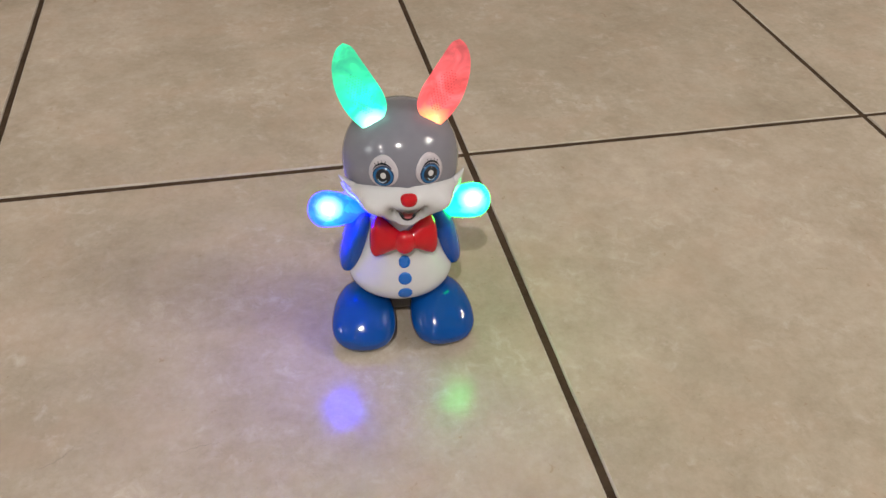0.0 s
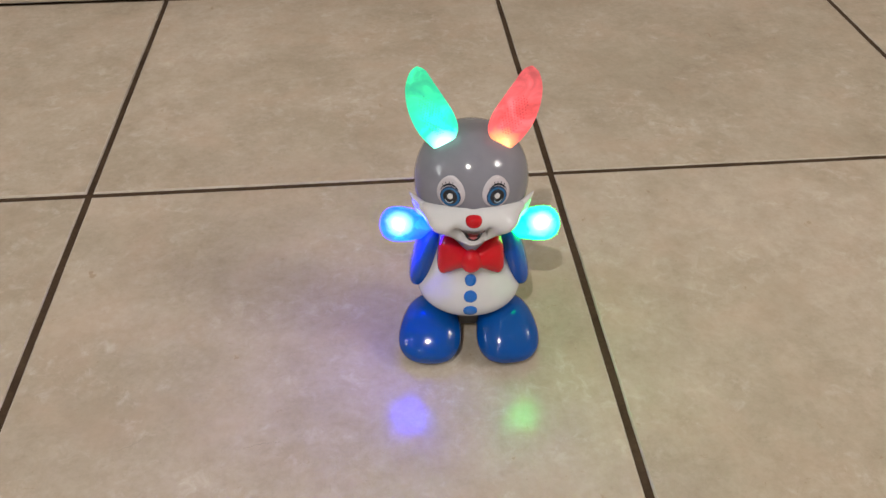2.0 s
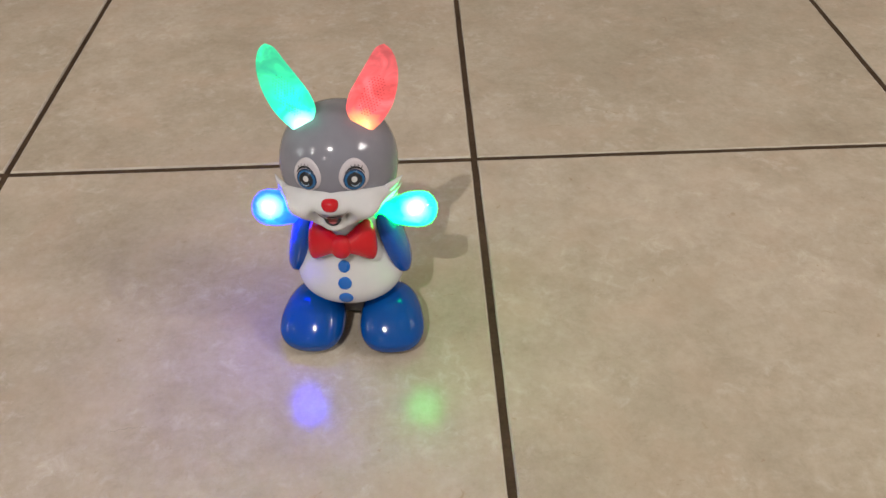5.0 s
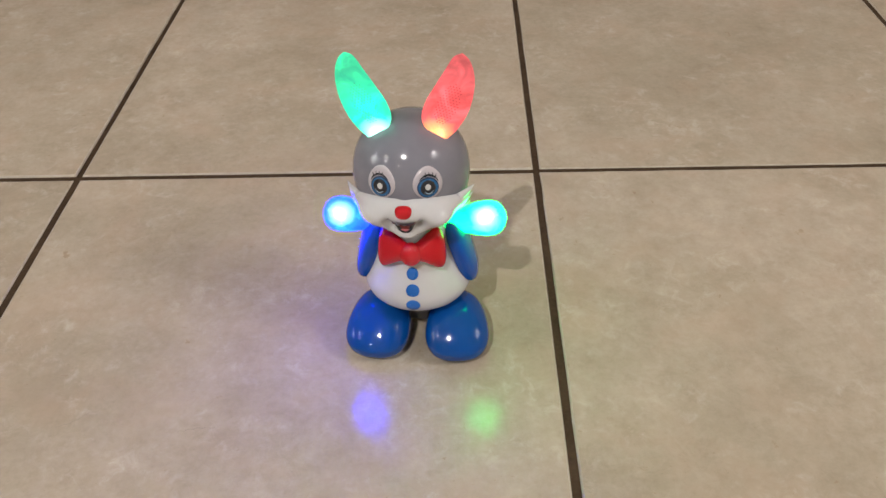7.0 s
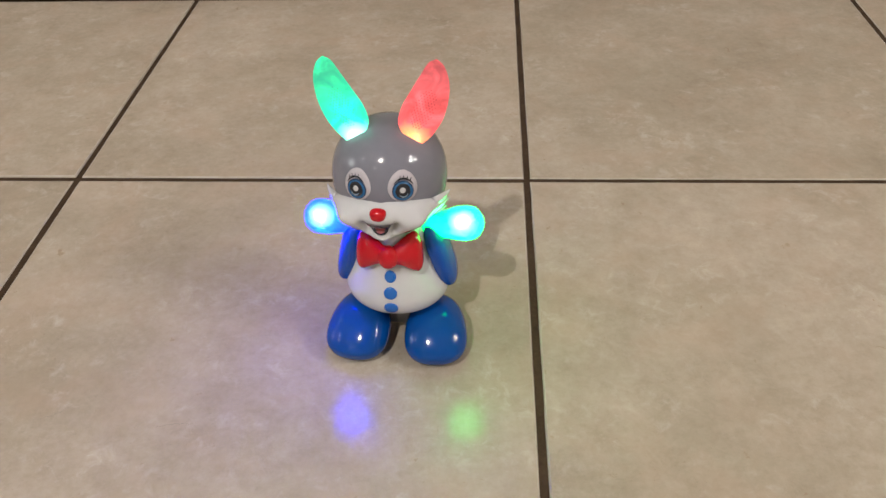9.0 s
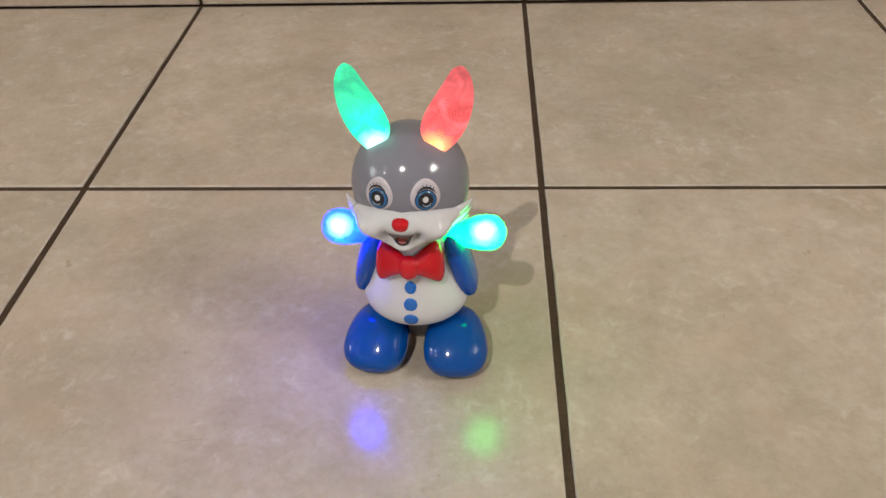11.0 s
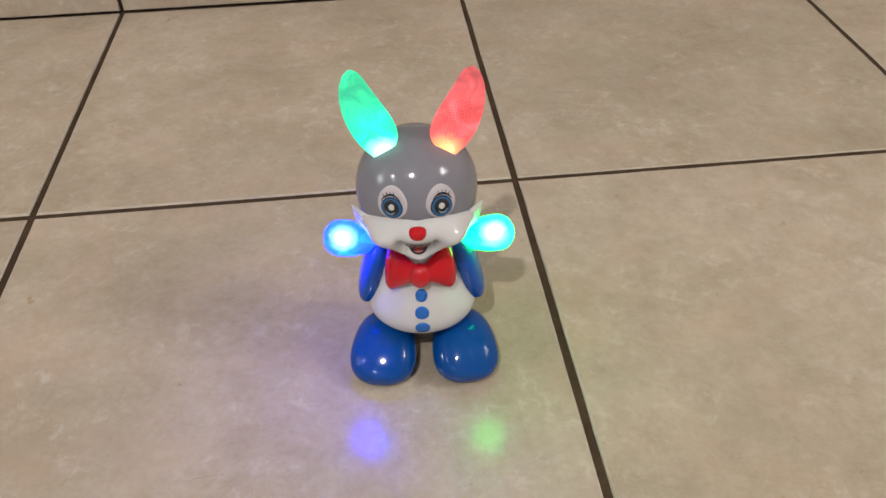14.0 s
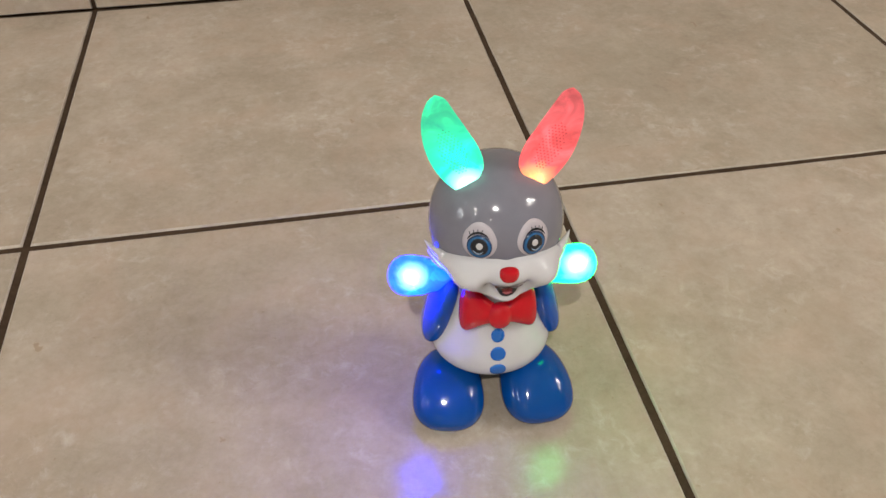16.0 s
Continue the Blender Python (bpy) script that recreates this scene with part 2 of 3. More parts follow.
def wall(name, x0, x1, y0, y1, z0, label):
    bm = box(bmesh.new(), x0, x1, y0, y1, z0, CEIL)
    return tagged(new(name, mesh_of(name, bm, M_WALL, False)), label, "wall", kind="structure")


wall("wall_north", X0, X1, WALL_Y + 0.012, WALL_Y + 0.15, -0.05, "plain cream painted wall above tiled skirting")
wall("wall_south", X0, X1, Y0 - 0.14, Y0, -0.05, "plain cream painted wall")

# the west wall has a window; its opening goes through
WIN_Y0, WIN_Y1, WIN_Z0, WIN_Z1 = -1.40, -0.30, 1.10, 2.20
bm = bmesh.new()
for y0, y1, z0, z1 in ((Y0, WIN_Y0, -0.05, CEIL), (WIN_Y1, WALL_Y + 0.012, -0.05, CEIL), (WIN_Y0, WIN_Y1, -0.05, WIN_Z0), (WIN_Y0, WIN_Y1, WIN_Z1, CEIL)):
    box(bm, X0 - 0.14, X0, y0, y1, z0, z1)
tagged(new("wall_west", mesh_of("wall_west", bm, M_WALL, False)), "plain cream painted wall with a window", "wall", kind="structure")

window = tagged(new("window_1"), "white two-light window with pale daylight behind", "window", kind="structure")
bm = bmesh.new()
FW = 0.05
for y0, y1, z0, z1 in ((WIN_Y0, WIN_Y0 + FW, WIN_Z0, WIN_Z1), (WIN_Y1 - FW, WIN_Y1, WIN_Z0, WIN_Z1), (WIN_Y0 + FW, WIN_Y1 - FW, WIN_Z0, WIN_Z0 + FW),
                       (WIN_Y0 + FW, WIN_Y1 - FW, WIN_Z1 - FW, WIN_Z1), ((WIN_Y0 + WIN_Y1) / 2 - 0.03, (WIN_Y0 + WIN_Y1) / 2 + 0.03, WIN_Z0 + FW, WIN_Z1 - FW)):
    box(bm, X0 - 0.10, X0 - 0.05, y0, y1, z0, z1)
part("window_frame", bm, M_RIM, window, smooth=False)
part("window_sill", box(bmesh.new(), X0 + 0.001, X0 + 0.06, WIN_Y0 - 0.04, WIN_Y1 + 0.04, WIN_Z0 - 0.03, WIN_Z0 - 0.002, 0.004), M_RIM, window, smooth=False)
for y0, y1 in ((WIN_Y0 + FW, (WIN_Y0 + WIN_Y1) / 2 - 0.03), ((WIN_Y0 + WIN_Y1) / 2 + 0.03, WIN_Y1 - FW)):
    pane = part("pane", box(bmesh.new(), X0 - 0.078, X0 - 0.073, y0, y1, WIN_Z0 + FW, WIN_Z1 - FW), M_PANE, window, smooth=False)
    pane.visible_shadow = False
tagged(new("backdrop", mesh_of("backdrop", box(bmesh.new(), X0 - 0.62, X0 - 0.60, WIN_Y0 - 0.9, WIN_Y1 + 0.9, WIN_Z0 - 0.9, WIN_Z1 + 0.9), M_SKY, False)),
       "pale bright sky outside the window", "sky", kind="structure")

wall("wall_east", X1, X1 + 0.14, Y0, WALL_Y + 0.012, -0.05, "plain cream painted wall")
tagged(new("ceiling", mesh_of("ceiling", box(bmesh.new(), X0, X1, Y0, WALL_Y + 0.012, CEIL, CEIL + 0.12), M_CEIL, False)),
       "plain white painted ceiling", "ceiling", kind="structure")


def ceiling_light(x, y, radius, watts):
    lamp = tagged(new("ceiling_light"), "round white ceiling light with glowing glass", "ceiling light", "ceiling lights")
    lamp.location = (x, y, CEIL)
    turn = [2 * math.pi * i / 40 for i in range(40)]
    prof = [(radius + 0.030, 0.0), (radius + 0.030, -0.018), (radius + 0.022, -0.028), (radius + 0.004, -0.030), (radius + 0.002, -0.020)]
    part("rim", rings([[(r * math.cos(a), r * math.sin(a), z) for a in turn] for r, z in prof], False, False), M_RIM, lamp)
    prof = [(radius, -0.020), (radius * 0.8, -0.021), (radius * 0.4, -0.022)]
    part("glass", rings([[(r * math.cos(a), r * math.sin(a), z) for a in turn] for r, z in prof], False, True), M_GLASS, lamp)
    data = bpy.data.lights.new("ceiling_light_glow", "AREA")
    data.shape, data.size, data.energy, data.color = "DISK", 2 * radius, watts, LAMP_COLOUR
    glow = new("glow", data)
    glow.parent = lamp
    glow.location = (0, 0, -0.034)
    return lamp


for (x, y), radius, watts in LAMPS:
    ceiling_light(x, y, radius, watts)


# ---------------------------------------------------------------- the toy
# local metres: the front is -y, the axis of the body is x = y = 0, the floor is z = 0
toy = tagged(new("toy_rabbit"), "grey and white plastic toy rabbit with lit ears standing on tiles", "toy")
toy.matrix_basis = pose(TOY[0], TOY[1], 0, 0, 0, -4)

HEAD_Z, HEAD_UP, HEAD_DOWN, HEAD_A, HEAD_D = 0.149, 0.0398, 0.046, 0.0392, 0.0392


def head_point(theta, z, off=0.0, down=HEAD_DOWN):
    """A point of the skull at azimuth theta (0 = front, + = to +x) and height z, pushed out by off."""
    h = HEAD_UP if z > HEAD_Z else down
    q = min(0.9999, abs(z - HEAD_Z) / h)
    e = 2.12 if z > HEAD_Z else 2.0
    s = (1 - q ** e) ** (1 / e)
    slope = -math.copysign(q ** (e - 1) / max(0.05, s) ** (e - 1), z - HEAD_Z) * HEAD_A / h
    n = Vector((math.sin(theta), -math.cos(theta), -slope)).normalized()
    return Vector((HEAD_A * s * math.sin(theta), -HEAD_D * s * math.cos(theta), z)) + n * off


N = 56
loops = []
for i in range(1, 40):
    ang = math.pi * i / 40 - math.pi / 2
    z = HEAD_Z + (HEAD_UP if ang > 0 else HEAD_DOWN) * math.sin(ang)
    loops.append([head_point(2 * math.pi * k / N, z) for k in range(N)])
head = part("head", rings(loops), M_GREY, toy, "glossy grey head shell")


# muzzle: a white mask over the lower face, its cheeks ending in tufts
def muzzle_point(u, v, off=0.0):
    """u -1..1 from cheek to cheek, v -1..1 from chin to bridge."""
    a = abs(u)
    top = 0.1516 + 0.0050 * a - 0.0175 * a * a
    low = 0.1232 + 0.0040 * a + 0.0200 * a * a - 0.0125 * a ** 3
    z = low + (top - low) * (v + 1) / 2
    theta = radians(71) * u
    edge = max(0.0, 1 - abs(v) ** (2.6 if v > 0 else 3.0))
    side = 1 - 0.22 * a ** 1.2 - 0.45 * max(0, a - 0.45) ** 1.1
    cheek = 0.0072 * math.exp(-((a - 0.40) / 0.20) ** 2) * math.exp(-((v - 0.10) / 0.62) ** 2)
    snout = 0.0060 * math.exp(-(a / 0.15) ** 2) * math.exp(-((v - 0.55) / 0.45) ** 2)
    chin = 0.0044 * math.exp(-(a / 0.19) ** 2) * math.exp(-((v + 0.80) / 0.22) ** 2)
    pit = -0.0022 * math.exp(-(a / 0.16) ** 2) * math.exp(-((v + 0.10) / 0.20) ** 2)
    # the crease that runs from beside the nose down to the corner of the mouth and under the cheek
    fold = -0.0062 * math.exp(-((a - 0.185 - 0.05 * (v + 0.1)) / 0.045) ** 2) * math.exp(-((v + 0.22) / 0.34) ** 2)
    bulge = 0.0062 * edge ** 0.7 * side + cheek + snout + chin + pit + fold
    rim = -0.0015 * (1 - edge ** 0.2) + 0.0006 * max(0, a - 0.72) / 0.28
    return head_point(theta, z, bulge + rim + off, 0.066 - 0.014 * a)


NU, NV = 100, 44
bm = bmesh.new()
grid = []
for j in range(NV + 1):
    v = -1 + 2 * j / NV
    # two pointed tufts at the end of each cheek, with a notch between
    upper = max(0.0, 1 - abs(v - 0.66) / 0.46)
    lower = max(0.0, 1 - abs(v + 0.12) / 0.44)
    reach = 0.84 + 0.26 * max(upper, 0.72 * lower) - 0.10 * max(0.0, -v - 0.4)
    row = []
    for i in range(NU + 1):
        u = -1 + 2 * i / NU
        w = u * (1 - abs(u) ** 6) + u * abs(u) ** 6 * reach
        row.append(bm.verts.new(muzzle_point(w, v, -0.004 if i in (0, NU) else 0.0)))
    grid.append(row)
for a, b in zip(grid, grid[1:]):
    for i in range(NU):
        bm.faces.new((a[i], a[i + 1], b[i + 1], b[i]))
muzzle = part("muzzle", bm, M_WHITE, toy, "white muzzle with tufted cheeks")

# the tufts stand off the head as short spikes
for s in (1, -1):
    for z, turn_end, rise, half in ((0.1428, 79, 0.0002, 0.0032), (0.1388, 77, -0.0010, 0.0028), (0.1350, 72, -0.0018, 0.0022)):
        loops = []
        for k in range(9):
            f = k / 8
            th = s * radians(54 + (turn_end - 54) * f)
            c = head_point(th, z + rise * f, 0.0016 + 0.0026 * f ** 1.5, 0.056)
            n = (head_point(th, z, 0.004) - head_point(th, z, 0.0)).normalized()
            w = half * (1 - f ** 1.6) + 0.0002
            loops.append([c + Vector((0, 0, w * math.sin(q))) + n * (0.0020 * (1 - f ** 2) + 0.0002) * math.cos(q) for q in [2 * math.pi * j / 12 for j in range(12)]])
        part("cheek_tuft", rings(loops), M_WHITE, muzzle)


def surface_patch(point, cu, cv, ru, rv, tilt, off, dome, shape=None, n=36, m=6):
    """A thin pad of paint or plastic on a surface: an ellipse about (cu, cv) in that surface's own coordinates."""
    loops = []
    for j in range(m, 0, -1):
        r = j / m
        loop = []
        for k in range(n):
            a = 2 * math.pi * k / n
            x, y = math.cos(a), math.sin(a)
            if shape:
                x, y = shape(x, y)
            x, y = x * ru * r, y * rv * r
            c, s = math.cos(tilt), math.sin(tilt)
            loop.append(point(cu + (x * c - y * s), cv + (x * s + y * c), off + dome * (1 - r * r)))
        loops.append(loop)
    skirt = []
    for k in range(n):
        a = 2 * math.pi * k / n
        x, y = math.cos(a), math.sin(a)
        if shape:
            x, y = shape(x, y)
        x, y = x * ru * 1.03, y * rv * 1.03
        c, s = math.cos(tilt), math.sin(tilt)
        skirt.append(point(cu + (x * c - y * s), cv + (x * s + y * c), -0.0015))
    return rings([skirt] + loops, False, True)


def on_head(x, z, off):
    """x runs along the skull's front, in metres."""
    return head_point(x / HEAD_A, z, off)


def stroke(point, line, width, off):
    """A painted line through points (u, v), pointed at both ends."""
    bm = bmesh.new()
    rows = []
    for i, (a, b) in enumerate(line):
        p, q = line[max(0, i - 1)], line[min(len(line) - 1, i + 1)]
        d = Vector((q[0] - p[0], q[1] - p[1])).normalized()
        w = width * (0.25 + 0.75 * math.sin(math.pi * (i + 0.5) / len(line)))
        n = (-d.y * w, d.x * w)
        rows.append([bm.verts.new(point(a + n[0], b + n[1], off)), bm.verts.new(point(a, b, off + 0.0002)), bm.verts.new(point(a - n[0], b - n[1], off))])
    for a, b in zip(rows, rows[1:]):
        bm.faces.new((a[0], a[1], b[1], b[0]))
        bm.faces.new((a[1], a[2], b[2], b[1]))
    return bm


for s in (1, -1):
    egg = lambda x, y: (x * (1 - 0.06 * y), y)
    eye = part("eye", surface_patch(on_head, s * 0.0161, 0.1614, 0.0101, 0.0102, -s * 0.34, 0.0005, 0.0005, egg), M_EYE, toy, "painted eye on a white oval")
    part("iris_rim", surface_patch(on_head, s * 0.0156, 0.1590, 0.0071, 0.0066, -s * 0.15, 0.0012, 0.0003), M_NAVY, eye)
    part("iris", surface_patch(on_head, s * 0.0156, 0.1587, 0.0064, 0.0059, -s * 0.15, 0.0016, 0.0003), M_IRIS, eye, "blue iris")
    part("pupil", surface_patch(on_head, s * 0.0154, 0.1592, 0.0048, 0.0047, 0, 0.0020, 0.0003), M_BLACK, eye)
    part("glint", surface_patch(on_head, s * 0.0152, 0.1599, 0.0018, 0.0018, 0, 0.0025, 0.0001), M_WHITE, eye, "white painted glint")
    arc = [(s * (0.0156 + 0.0030 * math.cos(a)), 0.1589 + 0.0033 * math.sin(a)) for a in [math.pi * (1.15 + 0.7 * k / 8) for k in range(9)]]
    part("lower_glint", stroke(on_head, arc, 0.00035, 0.0025), M_GLEAM, eye)
    lid = [(s * (0.0158 + 0.0072 * math.cos(a)), 0.1598 + 0.0069 * math.sin(a)) for a in [math.pi * (0.10 + 0.68 * k / 12) for k in range(13)]]
    part("eyelid_line", stroke(on_head, lid, 0.0006, 0.0016), M_BLACK, eye)
    for k in range(4):
        a = math.pi * (0.24 + 0.10 * k)
        x, z = 0.0158 + 0.0072 * math.cos(a), 0.1598 + 0.0069 * math.sin(a)
        lash = [(s * (x + d * (0.8 - 0.3 * k)), z + d) for d in (0.0, 0.0006, 0.0012, 0.0017)]
        part("eyelash", stroke(on_head, lash, 0.0003, 0.0014), M_BLACK, eye)


def blob(c, rx, ry, rz, power=2.4, taper=0.0, n=28, m=16):
    """A rounded moulding about c, a little squarer than an ellipsoid, narrower below by taper."""
    loops = []
    for i in range(1, m):
        a = math.pi * i / m - math.pi / 2
        cz, cr = math.copysign(abs(math.sin(a)) ** (2 / power), a), math.cos(a) ** (2 / power)
        loop = []
        for k in range(n):
            t = 2 * math.pi * k / n
            x, y = (math.copysign(abs(q) ** (2 / power), q) for q in (math.cos(t), math.sin(t)))
            loop.append(c + Vector((rx * cr * x * (1 + taper * cz), ry * cr * y, rz * cz)))
        loops.append(loop)
    return rings(loops)


part("nose", blob(muzzle_point(0, 0.74) + Vector((0, 0.0004, 0)), 0.0053, 0.0040, 0.0043, 2.5, 0.14), M_RED, toy, "shiny red nose")


def smile(top, low, half, off):
    """A crescent on the muzzle between two curves v = c0 + c1 x x."""
    bm = bmesh.new()
    rows = []
    for i in range(33):
        x = -1 + i / 16
        a, b = top[0] + top[1] * x * x, low[0] + low[1] * x * x
        rows.append([bm.verts.new(muzzle_point(half * x, b + (a - b) * j / 6, off + 0.0003 * math.sin(math.pi * j / 6))) for j in range(7)])
    for p, q in zip(rows, rows[1:]):
        for j in range(6):
            bm.faces.new((p[j], q[j], q[j + 1], p[j + 1]))
    return bm


mouth = part("mouth", smile((0.06, 0.18), (-0.46, 0.70), 0.128, 0.0010), M_MOUTH, toy, "dark open smiling mouth")
part("teeth", smile((0.06, 0.12), (-0.13, 0.22), 0.072, 0.0016), M_WHITE, mouth, "white painted teeth")
part("tongue", smile((-0.28, -0.02), (-0.39, 0.10), 0.052, 0.0016), M_TONGUE, mouth, "pink painted tongue")
line = [(0.128 * (-1 + k / 10), -0.46 + 0.70 * (-1 + k / 10) ** 2) for k in range(21)]
part("lip_line", stroke(muzzle_point, line, 0.030, 0.0014), M_BLACK, mouth)
for s in (1, -1):
    line = [(s * (0.124 + 0.056 * k / 8), 0.23 + 0.16 * (k / 8) ** 1.4) for k in range(9)]
    part("smile_line", stroke(muzzle_point, line, 0.012, 0.0007), M_LIP, mouth)

# body: a pear with a grey back and a white front
PEAR = [(0.0360, 0.010), (0.0372, 0.020), (0.0400, 0.0290), (0.0440, 0.0350), (0.0490, 0.0381), (0.0550, 0.0390), (0.0610, 0.0380), (0.0680, 0.0354), (0.0760, 0.0320), (0.0850, 0.0290), (0.0940, 0.0264), (0.1040, 0.0238), (0.1150, 0.0215), (0.1220, 0.0200)]


def pear_radius(z):
    for (z0, r0), (z1, r1) in zip(PEAR, PEAR[1:]):
        if z <= z1:
            f = (z - z0) / (z1 - z0)
            return r0 + (r1 - r0) * max(0, f)
    return PEAR[-1][1]


def smooth_radius(z):
    return sum(pear_radius(z + d) for d in (-0.002, -0.001, 0, 0.001, 0.002)) / 5


def pear_point(theta, z, off=0.0):
    r = smooth_radius(z)
    slope = (smooth_radius(z + 0.001) - smooth_radius(z - 0.001)) / 0.002
    n = Vector((math.sin(theta), -math.cos(theta) * 1.13, -slope)).normalized()
    return Vector((r * math.sin(theta), -0.88 * r * math.cos(theta), z)) + n * off


zs = [0.0360 + 0.086 * (i / 40) ** 1.25 for i in range(41)]
part("body_shell", rings([[pear_point(2 * math.pi * k / N, z, -0.0012) for k in range(N)] for z in zs]), M_GREY, toy, "grey body shell")
bm = bmesh.new()
grid = []
for z in zs:
    half = radians(88 - 26 * max(0, (z - 0.07) / 0.044))
    row = [pear_point(half * (-1 + 2 * k / 40), z) for k in range(41)]
    row = [pear_point(-half, z, -0.003)] + row + [pear_point(half, z, -0.003)]
    grid.append([bm.verts.new(p) for p in row])
for a, b in zip(grid, grid[1:]):
    for i in range(len(a) - 1):
        bm.faces.new((a[i], a[i + 1], b[i + 1], b[i]))
part("shirt_front", bm, M_WHITE, toy, "white plastic shirt front")


def on_pear(x, z, off):
    return pear_point(x / 0.036, z, off)


for z in (0.0780, 0.0657, 0.0535):
    part("button", surface_patch(on_pear, 0, z, 0.0047, 0.0045, 0, 0.0008, 0.0006), M_DOT, toy, "round blue painted button")

# bow tie: two lobes and a knot
bow = new("bow_tie")
bow.parent = toy
tagged(bow, "shiny red moulded bow tie")


def lobe(side):
    loops = []
    for i in range(13):
        f = i / 12
        x = side * (0.003 + 0.0215 * f)
        hz = 0.0068 + 0.0092 * math.sin(min(1, f * 1.12) * math.pi / 2) ** 1.6
        hy = 0.0052 + 0.0026 * math.sin(f * math.pi * 0.8)
        if f > 0.72:
            k = math.sqrt(max(0.02, 1 - ((f - 0.72) / 0.285) ** 2))
            hz, hy = hz * (0.35 + 0.65 * k), hy * k
        loops.append([(x, hy * math.cos(a) * (1 if math.cos(a) < 0 else 0.6), hz * math.sin(a) + 0.0012 * math.sin(3 * f) * math.sin(a) ** 2) for a in [2 * math.pi * k / 24 for k in range(24)]])
    return rings(loops)


for side in (1, -1):
    ob = part("loop", lobe(side), M_RED, bow)
    ob.matrix_basis = pose(0, 0, 0, 0, -side * 4, side * 18)
loops = []
for i in range(1, 14):
    a = math.pi * i / 14
    loops.append([(0.0076 * math.sin(a) * math.cos(t), 0.0060 * math.sin(a) * math.sin(t), 0.0088 * -math.cos(a)) for t in [2 * math.pi * k / 24 for k in range(24)]])
part("knot", rings(loops), M_RED, bow).location = (0, -0.0015, 0)
bow.matrix_basis = pose(0, -0.0278, 0.0970, -14, 0, 0)


# ears: leaf-shaped, hollowed in front; pairs of outer and inner edge points (x, z) from the stem to the tip
EAR_EDGES = [(0.0225, 0.1690, 0.0150, 0.1725), (0.0245, 0.1745, 0.0130, 0.1800), (0.0310, 0.1815, 0.0102, 0.1890), (0.0373, 0.1920, 0.0128, 0.1995),
             (0.0414, 0.2050, 0.0190, 0.2110), (0.0424, 0.2180, 0.0252, 0.2215), (0.0400, 0.2280, 0.0302, 0.2300), (0.0362, 0.2325, 0.0345, 0.2326)]
EAR_THICK = [0.0050, 0.0058, 0.0060, 0.0054, 0.0046, 0.0038, 0.0028, 0.0009]


def spline(seq, f):
    k = min(int(f), len(seq) - 2)
    w = f - k
    p0, p1, p2, p3 = (np.array(seq[max(0, min(len(seq) - 1, j))]) for j in (k - 1, k, k + 1, k + 2))
    return 0.5 * (2 * p1 + (p2 - p0) * w + (2 * p0 - 5 * p1 + 4 * p2 - p3) * w * w + (3 * p1 - p0 - 3 * p2 + p3) * w ** 3)


def ear_centre(f):
    """Middle, half width and lean of the ear at f 0..1 along it."""
    xo, zo, xi, zi = spline(EAR_EDGES, f * (len(EAR_EDGES) - 1))
    return (xo + xi) / 2, (zo + zi) / 2 + 0.003, 0.53 * (xo - xi), 0.53 * (zo - zi)


def ear_y(f, across):
    """How far the front face is hollowed."""
    return 0.0058 * (1 - across * across) ** 0.8 * math.sin(math.pi * min(1, max(0, f * 1.12 - 0.10))) ** 0.7


def ear(side):
    loops = []
    steps = 44
    for i in range(steps + 1):
        f = i / steps
        cx, cz, hx, hz = ear_centre(f)
        hd = max(0.0006, float(spline(EAR_THICK, f * (len(EAR_THICK) - 1))))
        loop = []
        for q in range(36):
            a = 2 * math.pi * q / 36
            across, deep = math.cos(a), math.sin(a)
            y = hd * deep
            if deep < 0:
                y += ear_y(f, across)
            loop.append((side * (cx + hx * across), -0.0085 + y + 0.05 * (cz - 0.171), cz + hz * across))
        loops.append(loop)
    return rings(loops)


def ear_studs(side):
    """Rows of tiny moulded studs in the hollow of the ear."""
    bm = bmesh.new()
    for i in range(17):
        for j in range(-3, 4):
            f = 0.31 + 0.019 * i
            across = 0.155 * (j + 0.5 * (i % 2))
            if (across / 0.50) ** 2 + ((f - 0.46) / 0.16) ** 2 > 1:
                continue
            cx, cz, hx, hz = ear_centre(f)
            hd = float(spline(EAR_THICK, f * (len(EAR_THICK) - 1)))
            y = -hd * math.sqrt(1 - across * across) + ear_y(f, across)
            m = Matrix.Translation((side * (cx + hx * across), -0.0085 + y + 0.05 * (cz - 0.171), cz + hz * across)) @ Matrix.Diagonal((1, 0.7, 1, 1))
            bmesh.ops.create_icosphere(bm, subdivisions=1, radius=0.00050, matrix=m)
    return bm


M_EAR_GREEN = lit_plastic("green_lit_plastic", (0.0, 0.84, 0.48), (0.03, 0.86, 0.40), (0.55, 1.0, 0.85), (-0.0180, -0.014, 0.1820), 0.042, 1.45, 5.0)
M_EAR_RED = lit_plastic("red_lit_plastic", (1.0, 0.095, 0.105), (1.0, 0.15, 0.17), (1.0, 0.55, 0.16), (0.0180, -0.014, 0.1820), 0.042, 1.30, 3.4)
M_STUD_GREEN = lit_plastic("green_stud_plastic", (0.02, 0.70, 0.30), (0.02, 0.68, 0.30), (0.10, 0.90, 0.50), (-0.0180, -0.014, 0.1820), 0.042, 1.0, 1.5)
M_STUD_RED = lit_plastic("red_stud_plastic", (0.90, 0.05, 0.065), (0.90, 0.06, 0.08), (1.0, 0.25, 0.10), (0.0180, -0.014, 0.1820), 0.042, 0.9, 1.4)
